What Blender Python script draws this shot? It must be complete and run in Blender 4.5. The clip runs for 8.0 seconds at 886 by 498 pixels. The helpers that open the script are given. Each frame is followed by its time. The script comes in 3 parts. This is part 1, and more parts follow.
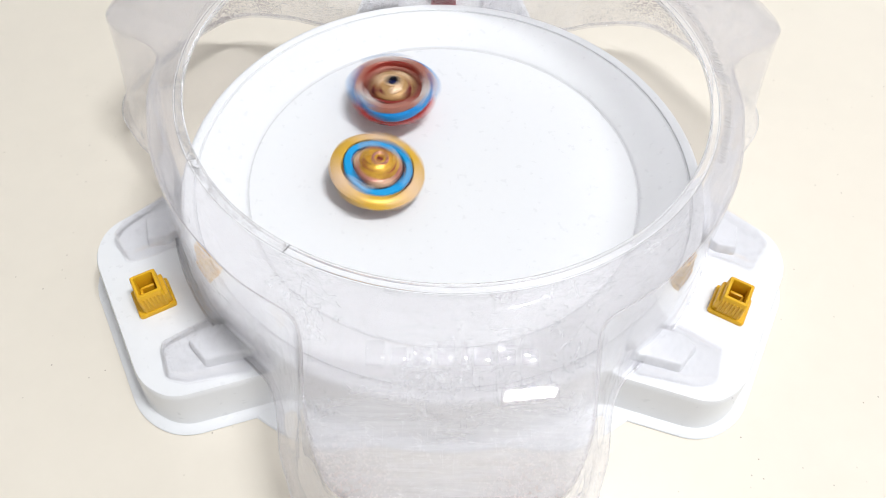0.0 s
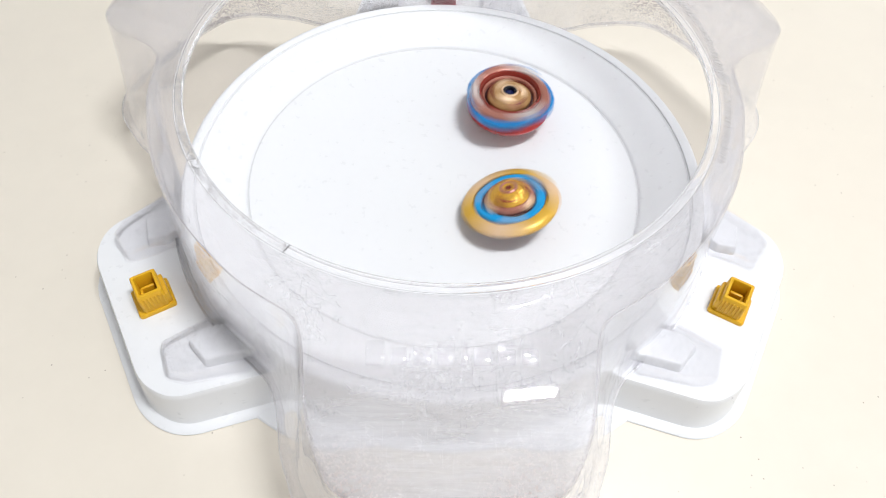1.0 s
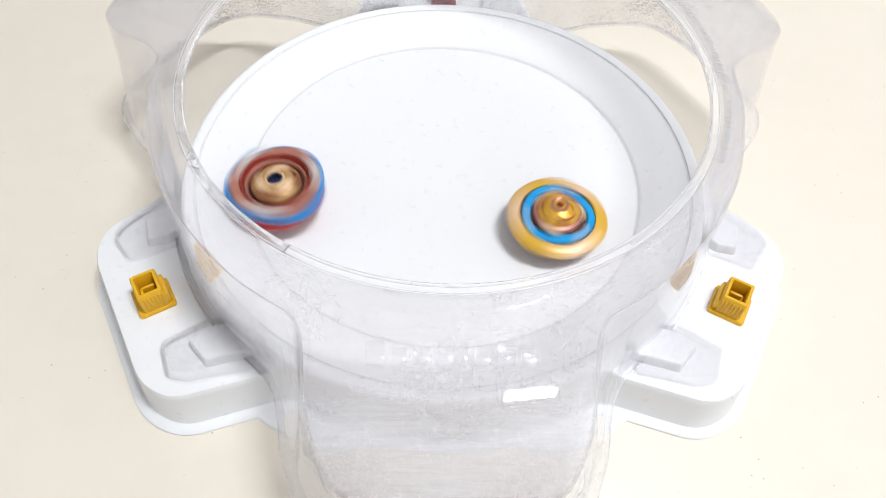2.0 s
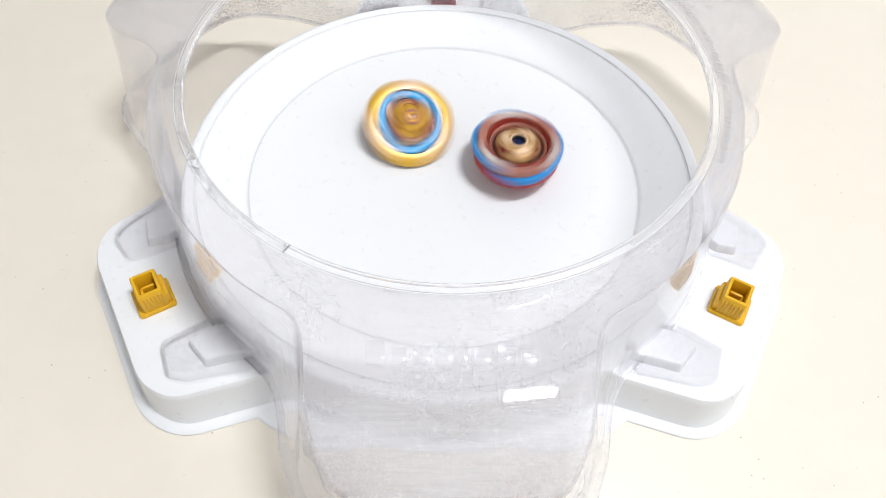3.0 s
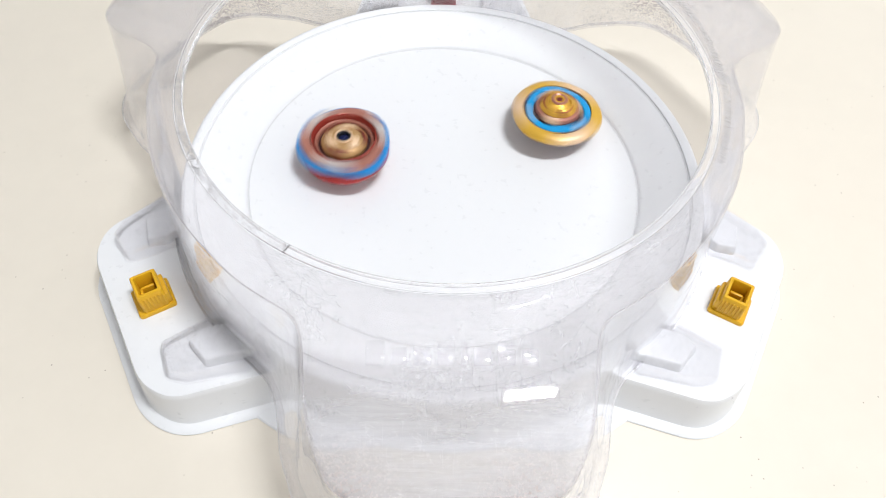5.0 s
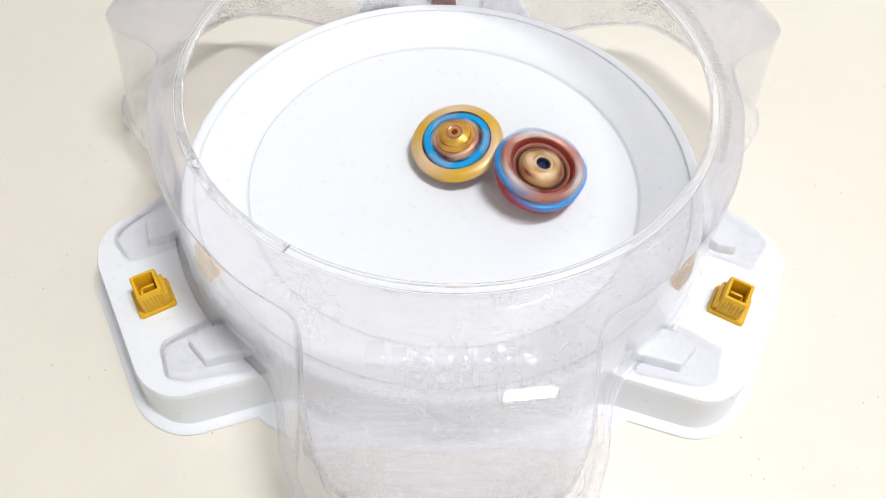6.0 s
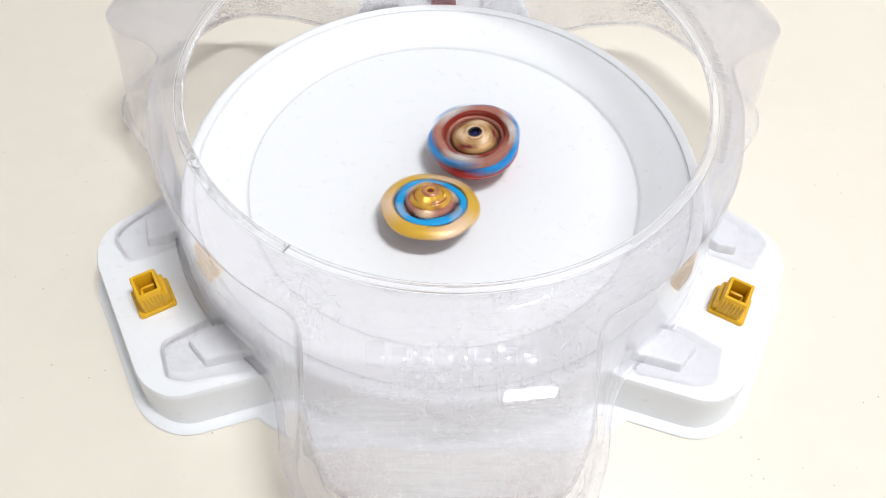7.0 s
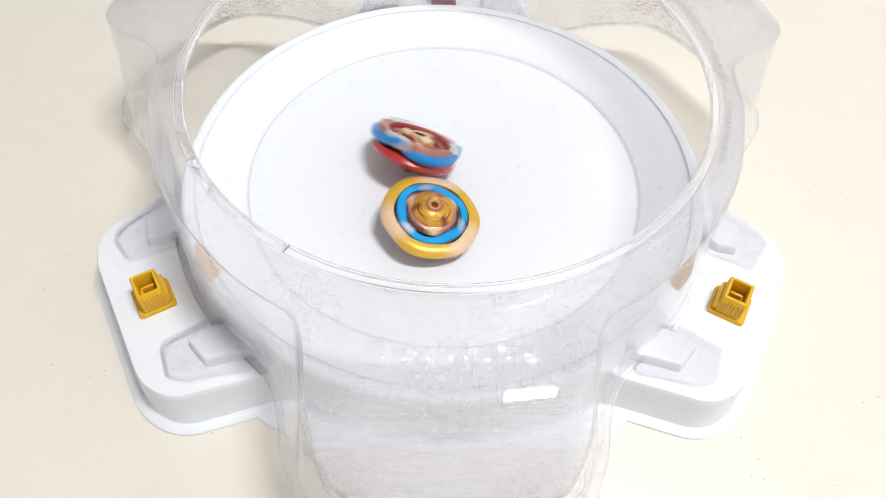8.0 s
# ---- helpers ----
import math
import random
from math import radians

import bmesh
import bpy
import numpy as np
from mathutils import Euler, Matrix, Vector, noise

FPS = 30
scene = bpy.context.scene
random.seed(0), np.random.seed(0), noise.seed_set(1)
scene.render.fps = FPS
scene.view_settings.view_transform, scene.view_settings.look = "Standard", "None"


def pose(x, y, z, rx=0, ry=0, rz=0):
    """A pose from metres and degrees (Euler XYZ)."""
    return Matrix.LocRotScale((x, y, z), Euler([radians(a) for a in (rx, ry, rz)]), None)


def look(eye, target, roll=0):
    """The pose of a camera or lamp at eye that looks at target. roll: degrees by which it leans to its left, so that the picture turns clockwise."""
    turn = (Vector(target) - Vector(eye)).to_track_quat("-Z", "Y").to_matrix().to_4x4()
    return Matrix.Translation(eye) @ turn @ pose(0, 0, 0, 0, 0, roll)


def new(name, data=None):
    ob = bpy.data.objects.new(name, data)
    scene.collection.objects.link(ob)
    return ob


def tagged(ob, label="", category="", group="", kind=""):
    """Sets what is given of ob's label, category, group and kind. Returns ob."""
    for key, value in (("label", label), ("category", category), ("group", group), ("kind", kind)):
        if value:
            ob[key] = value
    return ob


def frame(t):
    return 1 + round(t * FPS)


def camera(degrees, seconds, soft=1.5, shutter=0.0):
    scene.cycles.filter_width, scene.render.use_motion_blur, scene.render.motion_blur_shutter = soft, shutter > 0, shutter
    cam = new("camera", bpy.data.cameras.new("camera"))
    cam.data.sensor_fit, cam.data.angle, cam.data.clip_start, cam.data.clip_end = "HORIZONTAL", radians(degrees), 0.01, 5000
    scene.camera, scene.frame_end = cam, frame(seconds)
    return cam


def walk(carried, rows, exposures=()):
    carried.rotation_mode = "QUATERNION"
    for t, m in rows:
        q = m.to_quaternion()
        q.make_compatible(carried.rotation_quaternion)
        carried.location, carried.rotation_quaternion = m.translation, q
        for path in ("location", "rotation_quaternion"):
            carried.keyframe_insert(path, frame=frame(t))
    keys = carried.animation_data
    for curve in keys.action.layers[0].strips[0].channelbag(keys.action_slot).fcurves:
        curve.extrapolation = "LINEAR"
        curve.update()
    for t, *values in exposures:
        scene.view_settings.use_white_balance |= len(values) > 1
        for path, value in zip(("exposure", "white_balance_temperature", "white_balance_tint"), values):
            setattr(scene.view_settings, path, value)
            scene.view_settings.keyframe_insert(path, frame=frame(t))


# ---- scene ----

# ================= camera =================
cam = camera(66, 8.0, soft=0.9, shutter=0.6)
EYE = (0.00057, -0.24189, 0.3021)
TILT, YAW, ROLL = 54.895, 0.163, 2.755
AIM = (EYE[0] + math.sin(radians(YAW)) * math.cos(radians(TILT)),
       EYE[1] + math.cos(radians(YAW)) * math.cos(radians(TILT)), EYE[2] - math.sin(radians(TILT)))
VIEW = look(EYE, AIM, ROLL)
walk(cam, [(0, VIEW), (8.0, VIEW)], exposures=[(0, 0.0), (8.0, 0.0)])

# ================= light =================
PANEL = (0.70, -0.235, 2.20)        # centre of the ceiling panel
PANEL_SIZE = (0.58, 0.138)
PANEL_POWER = 41.5

world = bpy.data.worlds.new("room_air")
scene.world = world
world.use_nodes = True
world.node_tree.nodes["Background"].inputs[0].default_value = (1.0, 0.97, 0.93, 1)
world.node_tree.nodes["Background"].inputs[1].default_value = 0.15

lamp_data = bpy.data.lights.new("panel_light", "AREA")
lamp_data.shape, lamp_data.size, lamp_data.size_y = "RECTANGLE", *PANEL_SIZE
lamp_data.energy, lamp_data.color = PANEL_POWER, (0.955, 0.975, 1.0)
lamp = new("panel_light", lamp_data)
lamp.matrix_world = pose(PANEL[0], PANEL[1], PANEL[2] - 0.03)


# ================= materials =================
def material(name):
    m = bpy.data.materials.new(name)
    m.use_nodes = True
    nt = m.node_tree
    return m, nt, nt.nodes["Principled BSDF"], nt.links


def node(nt, kind, **inputs):
    n = nt.nodes.new(kind)
    for key, value in inputs.items():
        n.inputs[key.replace("_", " ")].default_value = value
    return n


def surface(name, colour, rough=0.4, metal=0.0, vary=0.06, scale=60.0, bump=0.0, bump_scale=400.0, coat=0.0, specular=0.5):
    """A plain coloured surface with two scales of variation and a fine relief."""
    m, nt, b, links = material(name)
    at = nt.nodes.new("ShaderNodeTexCoord")
    big = node(nt, "ShaderNodeTexNoise", Scale=scale, Detail=4.0)
    fine = node(nt, "ShaderNodeTexNoise", Scale=scale * 9, Detail=3.0)
    links.new(at.outputs["Object"], big.inputs["Vector"])
    links.new(at.outputs["Object"], fine.inputs["Vector"])
    both = nt.nodes.new("ShaderNodeMath")
    both.operation = "ADD"
    links.new(big.outputs["Fac"], both.inputs[0])
    links.new(fine.outputs["Fac"], both.inputs[1])
    ramp = node(nt, "ShaderNodeMapRange", From_Min=0.6, From_Max=1.4, To_Min=1 - vary, To_Max=1 + vary)
    links.new(both.outputs[0], ramp.inputs["Value"])
    tint = nt.nodes.new("ShaderNodeMix")
    tint.data_type, tint.blend_type = "RGBA", "MULTIPLY"
    tint.inputs["Factor"].default_value = 1.0
    tint.inputs["A"].default_value = (*colour, 1)
    links.new(ramp.outputs["Result"], tint.inputs["B"])
    links.new(tint.outputs["Result"], b.inputs["Base Color"])
    worn = node(nt, "ShaderNodeMapRange", From_Min=0.3, From_Max=0.7, To_Min=rough * 0.8, To_Max=min(1.0, rough * 1.25))
    links.new(fine.outputs["Fac"], worn.inputs["Value"])
    links.new(worn.outputs["Result"], b.inputs["Roughness"])
    b.inputs["Metallic"].default_value = metal
    b.inputs["Specular IOR Level"].default_value = specular
    b.inputs["Coat Weight"].default_value = coat
    b.inputs["Coat Roughness"].default_value = 0.08
    if bump:
        grain = node(nt, "ShaderNodeTexNoise", Scale=bump_scale, Detail=2.0)
        links.new(at.outputs["Object"], grain.inputs["Vector"])
        relief = node(nt, "ShaderNodeBump", Strength=bump, Distance=0.0004)
        links.new(grain.outputs["Fac"], relief.inputs["Height"])
        links.new(relief.outputs["Normal"], b.inputs["Normal"])
    return m


def table_material():
    """Cream laminate with faint clouding and dark specks of dust."""
    m = surface("cream_laminate", (0.765, 0.71, 0.62), rough=0.38, vary=0.02, scale=7.0, bump=0.05, bump_scale=900.0, specular=0.3)
    nt = m.node_tree
    links, b = nt.links, nt.nodes["Principled BSDF"]
    base = b.inputs["Base Color"].links[0].from_socket
    at = nt.nodes.new("ShaderNodeTexCoord")
    cells = node(nt, "ShaderNodeTexVoronoi", Scale=62.0, Randomness=1.0)
    cells.voronoi_dimensions = "2D"
    links.new(at.outputs["Object"], cells.inputs["Vector"])
    dot = node(nt, "ShaderNodeMapRange", From_Min=0.014, From_Max=0.030, To_Min=0.75, To_Max=0.0)
    links.new(cells.outputs["Distance"], dot.inputs["Value"])
    patch = node(nt, "ShaderNodeTexNoise", Scale=23.0, Detail=1.0)
    links.new(at.outputs["Object"], patch.inputs["Vector"])
    some = node(nt, "ShaderNodeMapRange", From_Min=0.52, From_Max=0.62, To_Min=0.0, To_Max=1.0)
    links.new(patch.outputs["Fac"], some.inputs["Value"])
    mul = nt.nodes.new("ShaderNodeMath")
    mul.operation = "MULTIPLY"
    links.new(dot.outputs["Result"], mul.inputs[0])
    links.new(some.outputs["Result"], mul.inputs[1])
    mix = nt.nodes.new("ShaderNodeMix")
    mix.data_type = "RGBA"
    links.new(mul.outputs[0], mix.inputs["Factor"])
    links.new(base, mix.inputs["A"])
    mix.inputs["B"].default_value = (0.30, 0.24, 0.18, 1)
    links.new(mix.outputs["Result"], b.inputs["Base Color"])
    return m


def clear_plastic(name, haze=0.12, scuff=0.5, dirt=0.6, clear=(0.974, 0.968, 0.973), worn=(), streaks=(45.0, 45.0, 520.0)):
    """Thin clear moulded plastic: clear through, glossy by its Fresnel, dulled by a haze of fine scratches and by dirt."""
    m, nt, b, links = material(name)
    nt.nodes.remove(b)
    see = node(nt, "ShaderNodeBsdfTransparent", Color=(*clear, 1))
    gloss = node(nt, "ShaderNodeBsdfGlossy", Color=(1, 1, 1, 1))
    edge = node(nt, "ShaderNodeLayerWeight", Blend=0.5)
    steep = nt.nodes.new("ShaderNodeMath")
    steep.operation = "POWER"
    links.new(edge.outputs["Facing"], steep.inputs[0])
    steep.inputs[1].default_value = 5.0
    fresnel = node(nt, "ShaderNodeMapRange", To_Min=0.045, To_Max=1.0)
    links.new(steep.outputs[0], fresnel.inputs["Value"])
    b = nt.nodes.new("ShaderNodeMixShader")
    links.new(fresnel.outputs["Result"], b.inputs["Fac"])
    links.new(see.outputs["BSDF"], b.inputs[1])
    links.new(gloss.outputs["BSDF"], b.inputs[2])
    at = nt.nodes.new("ShaderNodeTexCoord")
    squeeze = node(nt, "ShaderNodeMapping", Scale=(1.0, 1.0, 5.0))
    links.new(at.outputs["Object"], squeeze.inputs["Vector"])
    streak = node(nt, "ShaderNodeTexNoise", Scale=170.0, Detail=7.0, Roughness=0.72, Distortion=1.4)
    cloud = node(nt, "ShaderNodeTexNoise", Scale=22.0, Detail=5.0)
    links.new(squeeze.outputs["Vector"], streak.inputs["Vector"])
    links.new(at.outputs["Object"], cloud.inputs["Vector"])
    lines = node(nt, "ShaderNodeMapRange", From_Min=0.53, From_Max=0.70, To_Min=0.0, To_Max=scuff)
    links.new(streak.outputs["Fac"], lines.inputs["Value"])
    where = node(nt, "ShaderNodeMapRange", From_Min=0.42, From_Max=0.72, To_Min=0.22, To_Max=1.0)
    links.new(cloud.outputs["Fac"], where.inputs["Value"])
    mul = nt.nodes.new("ShaderNodeMath")
    mul.operation = "MULTIPLY_ADD"
    links.new(lines.outputs["Result"], mul.inputs[0])
    links.new(where.outputs["Result"], mul.inputs[1])
    mul.inputs[2].default_value = haze
    last = mul.outputs[0]
    for turn, size in (((0.4, 0.7, 0.5), (90.0, 1100.0, 70.0)), ((1.1, -0.5, -0.8), (70.0, 80.0, 1200.0)), ((-0.6, 0.2, 1.3), (1300.0, 90.0, 60.0))):
        way = node(nt, "ShaderNodeMapping", Rotation=turn, Scale=size)
        links.new(at.outputs["Object"], way.inputs["Vector"])
        line = node(nt, "ShaderNodeTexNoise", Scale=1.0, Detail=2.0, Distortion=0.6)
        links.new(way.outputs["Vector"], line.inputs["Vector"])
        thin = node(nt, "ShaderNodeMapRange", From_Min=0.62, From_Max=0.74, To_Min=0.0, To_Max=scuff * 0.4)
        links.new(line.outputs["Fac"], thin.inputs["Value"])
        add = nt.nodes.new("ShaderNodeMath")
        add.operation = "MULTIPLY_ADD"
        links.new(thin.outputs["Result"], add.inputs[0])
        links.new(where.outputs["Result"], add.inputs[1])
        links.new(last, add.inputs[2])
        last = add.outputs[0]
    soft = node(nt, "ShaderNodeMapRange", From_Min=0.35, From_Max=0.7, To_Min=0.01, To_Max=0.035)
    links.new(cloud.outputs["Fac"], soft.inputs["Value"])
    links.new(soft.outputs["Result"], gloss.inputs["Roughness"])
    dull = node(nt, "ShaderNodeBsdfDiffuse", Color=(0.80, 0.79, 0.80, 1))
    speck = node(nt, "ShaderNodeTexNoise", Scale=850.0, Detail=4.0)
    blot = node(nt, "ShaderNodeTexNoise", Scale=26.0, Detail=2.0)
    links.new(at.outputs["Object"], speck.inputs["Vector"])
    links.new(at.outputs["Object"], blot.inputs["Vector"])
    s1 = node(nt, "ShaderNodeMapRange", From_Min=0.50, From_Max=0.62, To_Min=0.0, To_Max=1.0)
    s2 = node(nt, "ShaderNodeMapRange", From_Min=0.62, From_Max=0.74, To_Min=0.0, To_Max=dirt * 0.35)
    links.new(speck.outputs["Fac"], s1.inputs["Value"])
    links.new(blot.outputs["Fac"], s2.inputs["Value"])
    patches = s2.outputs["Result"]
    for spot, reach in (((-0.138, 0.124, 0.034), 0.022), ((-0.113, 0.132, 0.036), 0.014), ((0.140, 0.121, 0.042), 0.024), ((0.126, 0.128, 0.045), 0.018),
                        ((0.136, 0.015, 0.088), 0.010), ((-0.034, -0.183, 0.080), 0.022), ((0.026, -0.184, 0.080), 0.022), ((0.046, -0.178, 0.080), 0.012)):
        far = nt.nodes.new("ShaderNodeVectorMath")
        far.operation = "DISTANCE"
        links.new(at.outputs["Object"], far.inputs[0])
        far.inputs[1].default_value = spot
        near = node(nt, "ShaderNodeMapRange", From_Min=0.0, From_Max=reach, To_Min=dirt, To_Max=0.0)
        links.new(far.outputs["Value"], near.inputs["Value"])
        most = nt.nodes.new("ShaderNodeMath")
        most.operation = "MAXIMUM"
        links.new(patches, most.inputs[0])
        links.new(near.outputs["Result"], most.inputs[1])
        patches = most.outputs[0]
    stain = nt.nodes.new("ShaderNodeMath")
    stain.operation = "MULTIPLY"
    links.new(s1.outputs["Result"], stain.inputs[0])
    links.new(patches, stain.inputs[1])
    brown = nt.nodes.new("ShaderNodeMix")
    brown.data_type = "RGBA"
    brown.inputs["A"].default_value = (0.85, 0.85, 0.88, 1)
    brown.inputs["B"].default_value = (0.34, 0.17, 0.11, 1)
    links.new(stain.outputs[0], brown.inputs["Factor"])
    links.new(brown.outputs["Result"], dull.inputs["Color"])
    along = node(nt, "ShaderNodeMapping", Scale=streaks)
    links.new(at.outputs["Object"], along.inputs["Vector"])
    rub = node(nt, "ShaderNodeTexNoise", Scale=1.0, Detail=5.0, Roughness=0.6, Distortion=0.5)
    links.new(along.outputs["Vector"], rub.inputs["Vector"])
    rubbed = node(nt, "ShaderNodeMapRange", From_Min=0.36, From_Max=0.66, To_Min=0.5, To_Max=1.0)
    links.new(rub.outputs["Fac"], rubbed.inputs["Value"])
    for spot, reach, much in worn:
        far = nt.nodes.new("ShaderNodeVectorMath")
        far.operation = "DISTANCE"
        links.new(at.outputs["Object"], far.inputs[0])
        far.inputs[1].default_value = spot
        near = node(nt, "ShaderNodeMapRange", From_Min=reach * 0.45, From_Max=reach, To_Min=much, To_Max=0.0)
        near.interpolation_type = "SMOOTHSTEP"
        links.new(far.outputs["Value"], near.inputs["Value"])
        add = nt.nodes.new("ShaderNodeMath")
        add.operation = "MULTIPLY_ADD"
        links.new(near.outputs["Result"], add.inputs[0])
        links.new(rubbed.outputs["Result"], add.inputs[1])
        links.new(last, add.inputs[2])
        last = add.outputs[0]
    total = nt.nodes.new("ShaderNodeMath")
    total.operation, total.use_clamp = "ADD", True
    links.new(last, total.inputs[0])
    links.new(stain.outputs[0], total.inputs[1])
    mix = nt.nodes.new("ShaderNodeMixShader")
    links.new(total.outputs[0], mix.inputs["Fac"])
    links.new(b.outputs["Shader"], mix.inputs[1])
    glow = nt.nodes.new("ShaderNodeBsdfTranslucent")
    links.new(brown.outputs["Result"], glow.inputs["Color"])
    milky = nt.nodes.new("ShaderNodeMixShader")
    milky.inputs["Fac"].default_value = 0.45
    links.new(dull.outputs["BSDF"], milky.inputs[1])
    links.new(glow.outputs["BSDF"], milky.inputs[2])
    links.new(milky.outputs["Shader"], mix.inputs[2])
    links.new(mix.outputs["Shader"], nt.nodes["Material Output"].inputs["Surface"])
    return m


TABLE = table_material()
# walls, ceiling and floor are out of view, kept pale to bounce fill light
PAINT = surface("bounce_wall_paint", (0.86, 0.86, 0.86), rough=0.8, vary=0.03, scale=3.0)
FLOORING = surface("bounce_floor_boards", (0.52, 0.45, 0.37), rough=0.5, vary=0.15, scale=6.0)
WHITE = surface("white_abs", (0.785, 0.795, 0.815), rough=0.33, vary=0.008, scale=25.0, specular=0.4)
# slightly darker than the white: puts the shade of the bowl's steps into colour
GROOVE = surface("groove_shade", (0.72, 0.725, 0.74), rough=0.6, vary=0.08)
CLEAR = clear_plastic("scuffed_clear_plastic", haze=0.11, scuff=0.45, dirt=0.5, clear=(0.987, 0.983, 0.988),
                      worn=(((-0.125, -0.055, 0.055), 0.050, 0.05), ((-0.090, -0.110, 0.055), 0.050, 0.08), ((-0.060, -0.150, 0.050), 0.050, 0.08), ((0.070, -0.135, 0.055), 0.055, 0.10)))
CLEAR_TOP = clear_plastic("hazy_clear_plastic", haze=0.13, scuff=0.38, dirt=0.55, clear=(0.968, 0.960, 0.966), streaks=(30.0, 420.0, 420.0),
                          worn=(((0.0, -0.128, 0.098), 0.085, 0.08), ((-0.028, -0.188, 0.082), 0.045, 0.26), ((0.032, -0.188, 0.082), 0.045, 0.26)))
CLEAR_FOOT = clear_plastic("clean_clear_plastic", haze=0.02, scuff=0.2, dirt=0.0, clear=(0.985, 0.982, 0.988))
CLEAR_BAR = clear_plastic("raised_clear_plastic", haze=0.13, scuff=0.1, dirt=0.0, clear=(0.985, 0.983, 0.988))
CLEAR_RIM, _nt, _b, _l = material("worn_clear_rim")
_b.inputs["Base Color"].default_value = (0.96, 0.955, 0.965, 1)
_b.inputs["Transmission Weight"].default_value = 0.88
_b.inputs["IOR"].default_value = 1.42
_b.inputs["Roughness"].default_value = 0.06
NICK = surface("nick_grime", (0.50, 0.49, 0.50), rough=0.7, vary=0.3, scale=300.0)
FROST = surface("frosted_plastic", (0.60, 0.585, 0.58), rough=0.5, vary=0.15, scale=300.0)
YELLOW = surface("yellow_plastic", (0.72, 0.40, 0.012), rough=0.38, vary=0.05, scale=120.0, bump=0.08)
# dark brown stands in for the shade deep inside the sockets
SOCKET_SHADE = surface("socket_shade_brown", (0.09, 0.04, 0.006), rough=0.6, vary=0.3, scale=400.0)
MAROON = surface("maroon_plastic", (0.30, 0.03, 0.05), rough=0.4)
BLUE = surface("blue_plastic", (0.001, 0.215, 0.56), rough=0.3, vary=0.08, scale=200.0, coat=0.15)
CYAN = surface("bright_blue_plastic", (0.001, 0.30, 0.66), rough=0.32, vary=0.08, scale=200.0)
RED = surface("red_plastic", (0.45, 0.022, 0.02), rough=0.25, vary=0.08, scale=200.0, coat=0.4)
BRICK = surface("brick_red_plastic", (0.30, 0.035, 0.025), rough=0.35, vary=0.1, scale=200.0)
DARK_RED = surface("dark_red_plastic", (0.16, 0.015, 0.015), rough=0.3, vary=0.1, scale=200.0)
GOLD = surface("gold_paint", (0.68, 0.40, 0.045), rough=0.36, metal=0.25, vary=0.1, scale=300.0)
CREAM_GOLD = surface("pale_gold_paint", (0.74, 0.52, 0.33), rough=0.36, metal=0.15, vary=0.1, scale=300.0)
SILVER = surface("silver_paint", (0.62, 0.58, 0.56), rough=0.42, metal=0.35, vary=0.08, scale=300.0)
ROSE = surface("rose_brown_paint", (0.42, 0.17, 0.125), rough=0.34, metal=0.3, vary=0.1, scale=300.0)
BRONZE = surface("bronze_paint", (0.46, 0.27, 0.11), rough=0.45, metal=0.3, vary=0.1, scale=300.0)
DOME_GOLD = surface("dome_gold_paint", (0.68, 0.38, 0.05), rough=0.30, metal=0.5, vary=0.15, scale=300.0, bump=0.4, bump_scale=700.0)
BLACK = surface("black_plastic", (0.012, 0.012, 0.016), rough=0.35)
# dark maroon, with the shade of gaps between parts put into the colour
MAROON_BLACK = surface("maroon_and_gap_shade", (0.045, 0.012, 0.012), rough=0.4, vary=0.1, scale=200.0)
NAVY = surface("navy_plastic", (0.01, 0.015, 0.07), rough=0.25)
LAMP_FACE, _nt, _b, _l = material("lamp_diffuser")
_b.inputs["Emission Color"].default_value = (1.0, 0.985, 0.965, 1)
_b.inputs["Emission Strength"].default_value = 4.0
LAMP_FRAME = surface("lamp_frame_white", (0.75, 0.75, 0.74), rough=0.5)


# ================= mesh helpers =================
def part(name, bm, mat, parent=None, label="", smooth=40):
    """Links a bmesh as one mesh object, under parent if there is one."""
    bmesh.ops.recalc_face_normals(bm, faces=bm.faces)
    mesh = bpy.data.meshes.new(name)
    bm.to_mesh(mesh)
    bm.free()
    mesh.materials.append(mat)
    if smooth:
        mesh.shade_smooth()
        mesh.set_sharp_from_angle(angle=radians(smooth))
    ob = new(name, mesh)
    if parent:
        ob.parent = parent
    if label:
        tagged(ob, label)
    return ob


def empty(name, m, label, category, group=""):
    ob = new(name)
    ob.empty_display_size = 0.01
    ob.matrix_world = m
    return tagged(ob, label, category, group)


def rings(bm, rows, closed_rows=False, caps=(False, False)):
    """A skin over rows of points; every row is a closed loop of the same count."""
    loops = [[bm.verts.new(p) for p in row] for row in rows]
    n = len(loops[0])
    pairs = list(zip(loops, loops[1:])) + ([(loops[-1], loops[0])] if closed_rows else [])
    for a, b in pairs:
        for i in range(n):
            j = (i + 1) % n
            bm.faces.new((a[i], a[j], b[j], b[i]))
    if caps[0]:
        bm.faces.new(loops[0][::-1])
    if caps[1]:
        bm.faces.new(loops[-1])
    return bm


def lathe(profile, n=96, closed=False, caps=(False, False)):
    bm = bmesh.new()
    turn = [(math.cos(2 * math.pi * i / n), math.sin(2 * math.pi * i / n)) for i in range(n)]
    return rings(bm, [[(r * c, r * s, z) for c, s in turn] for r, z in profile], closed, caps)


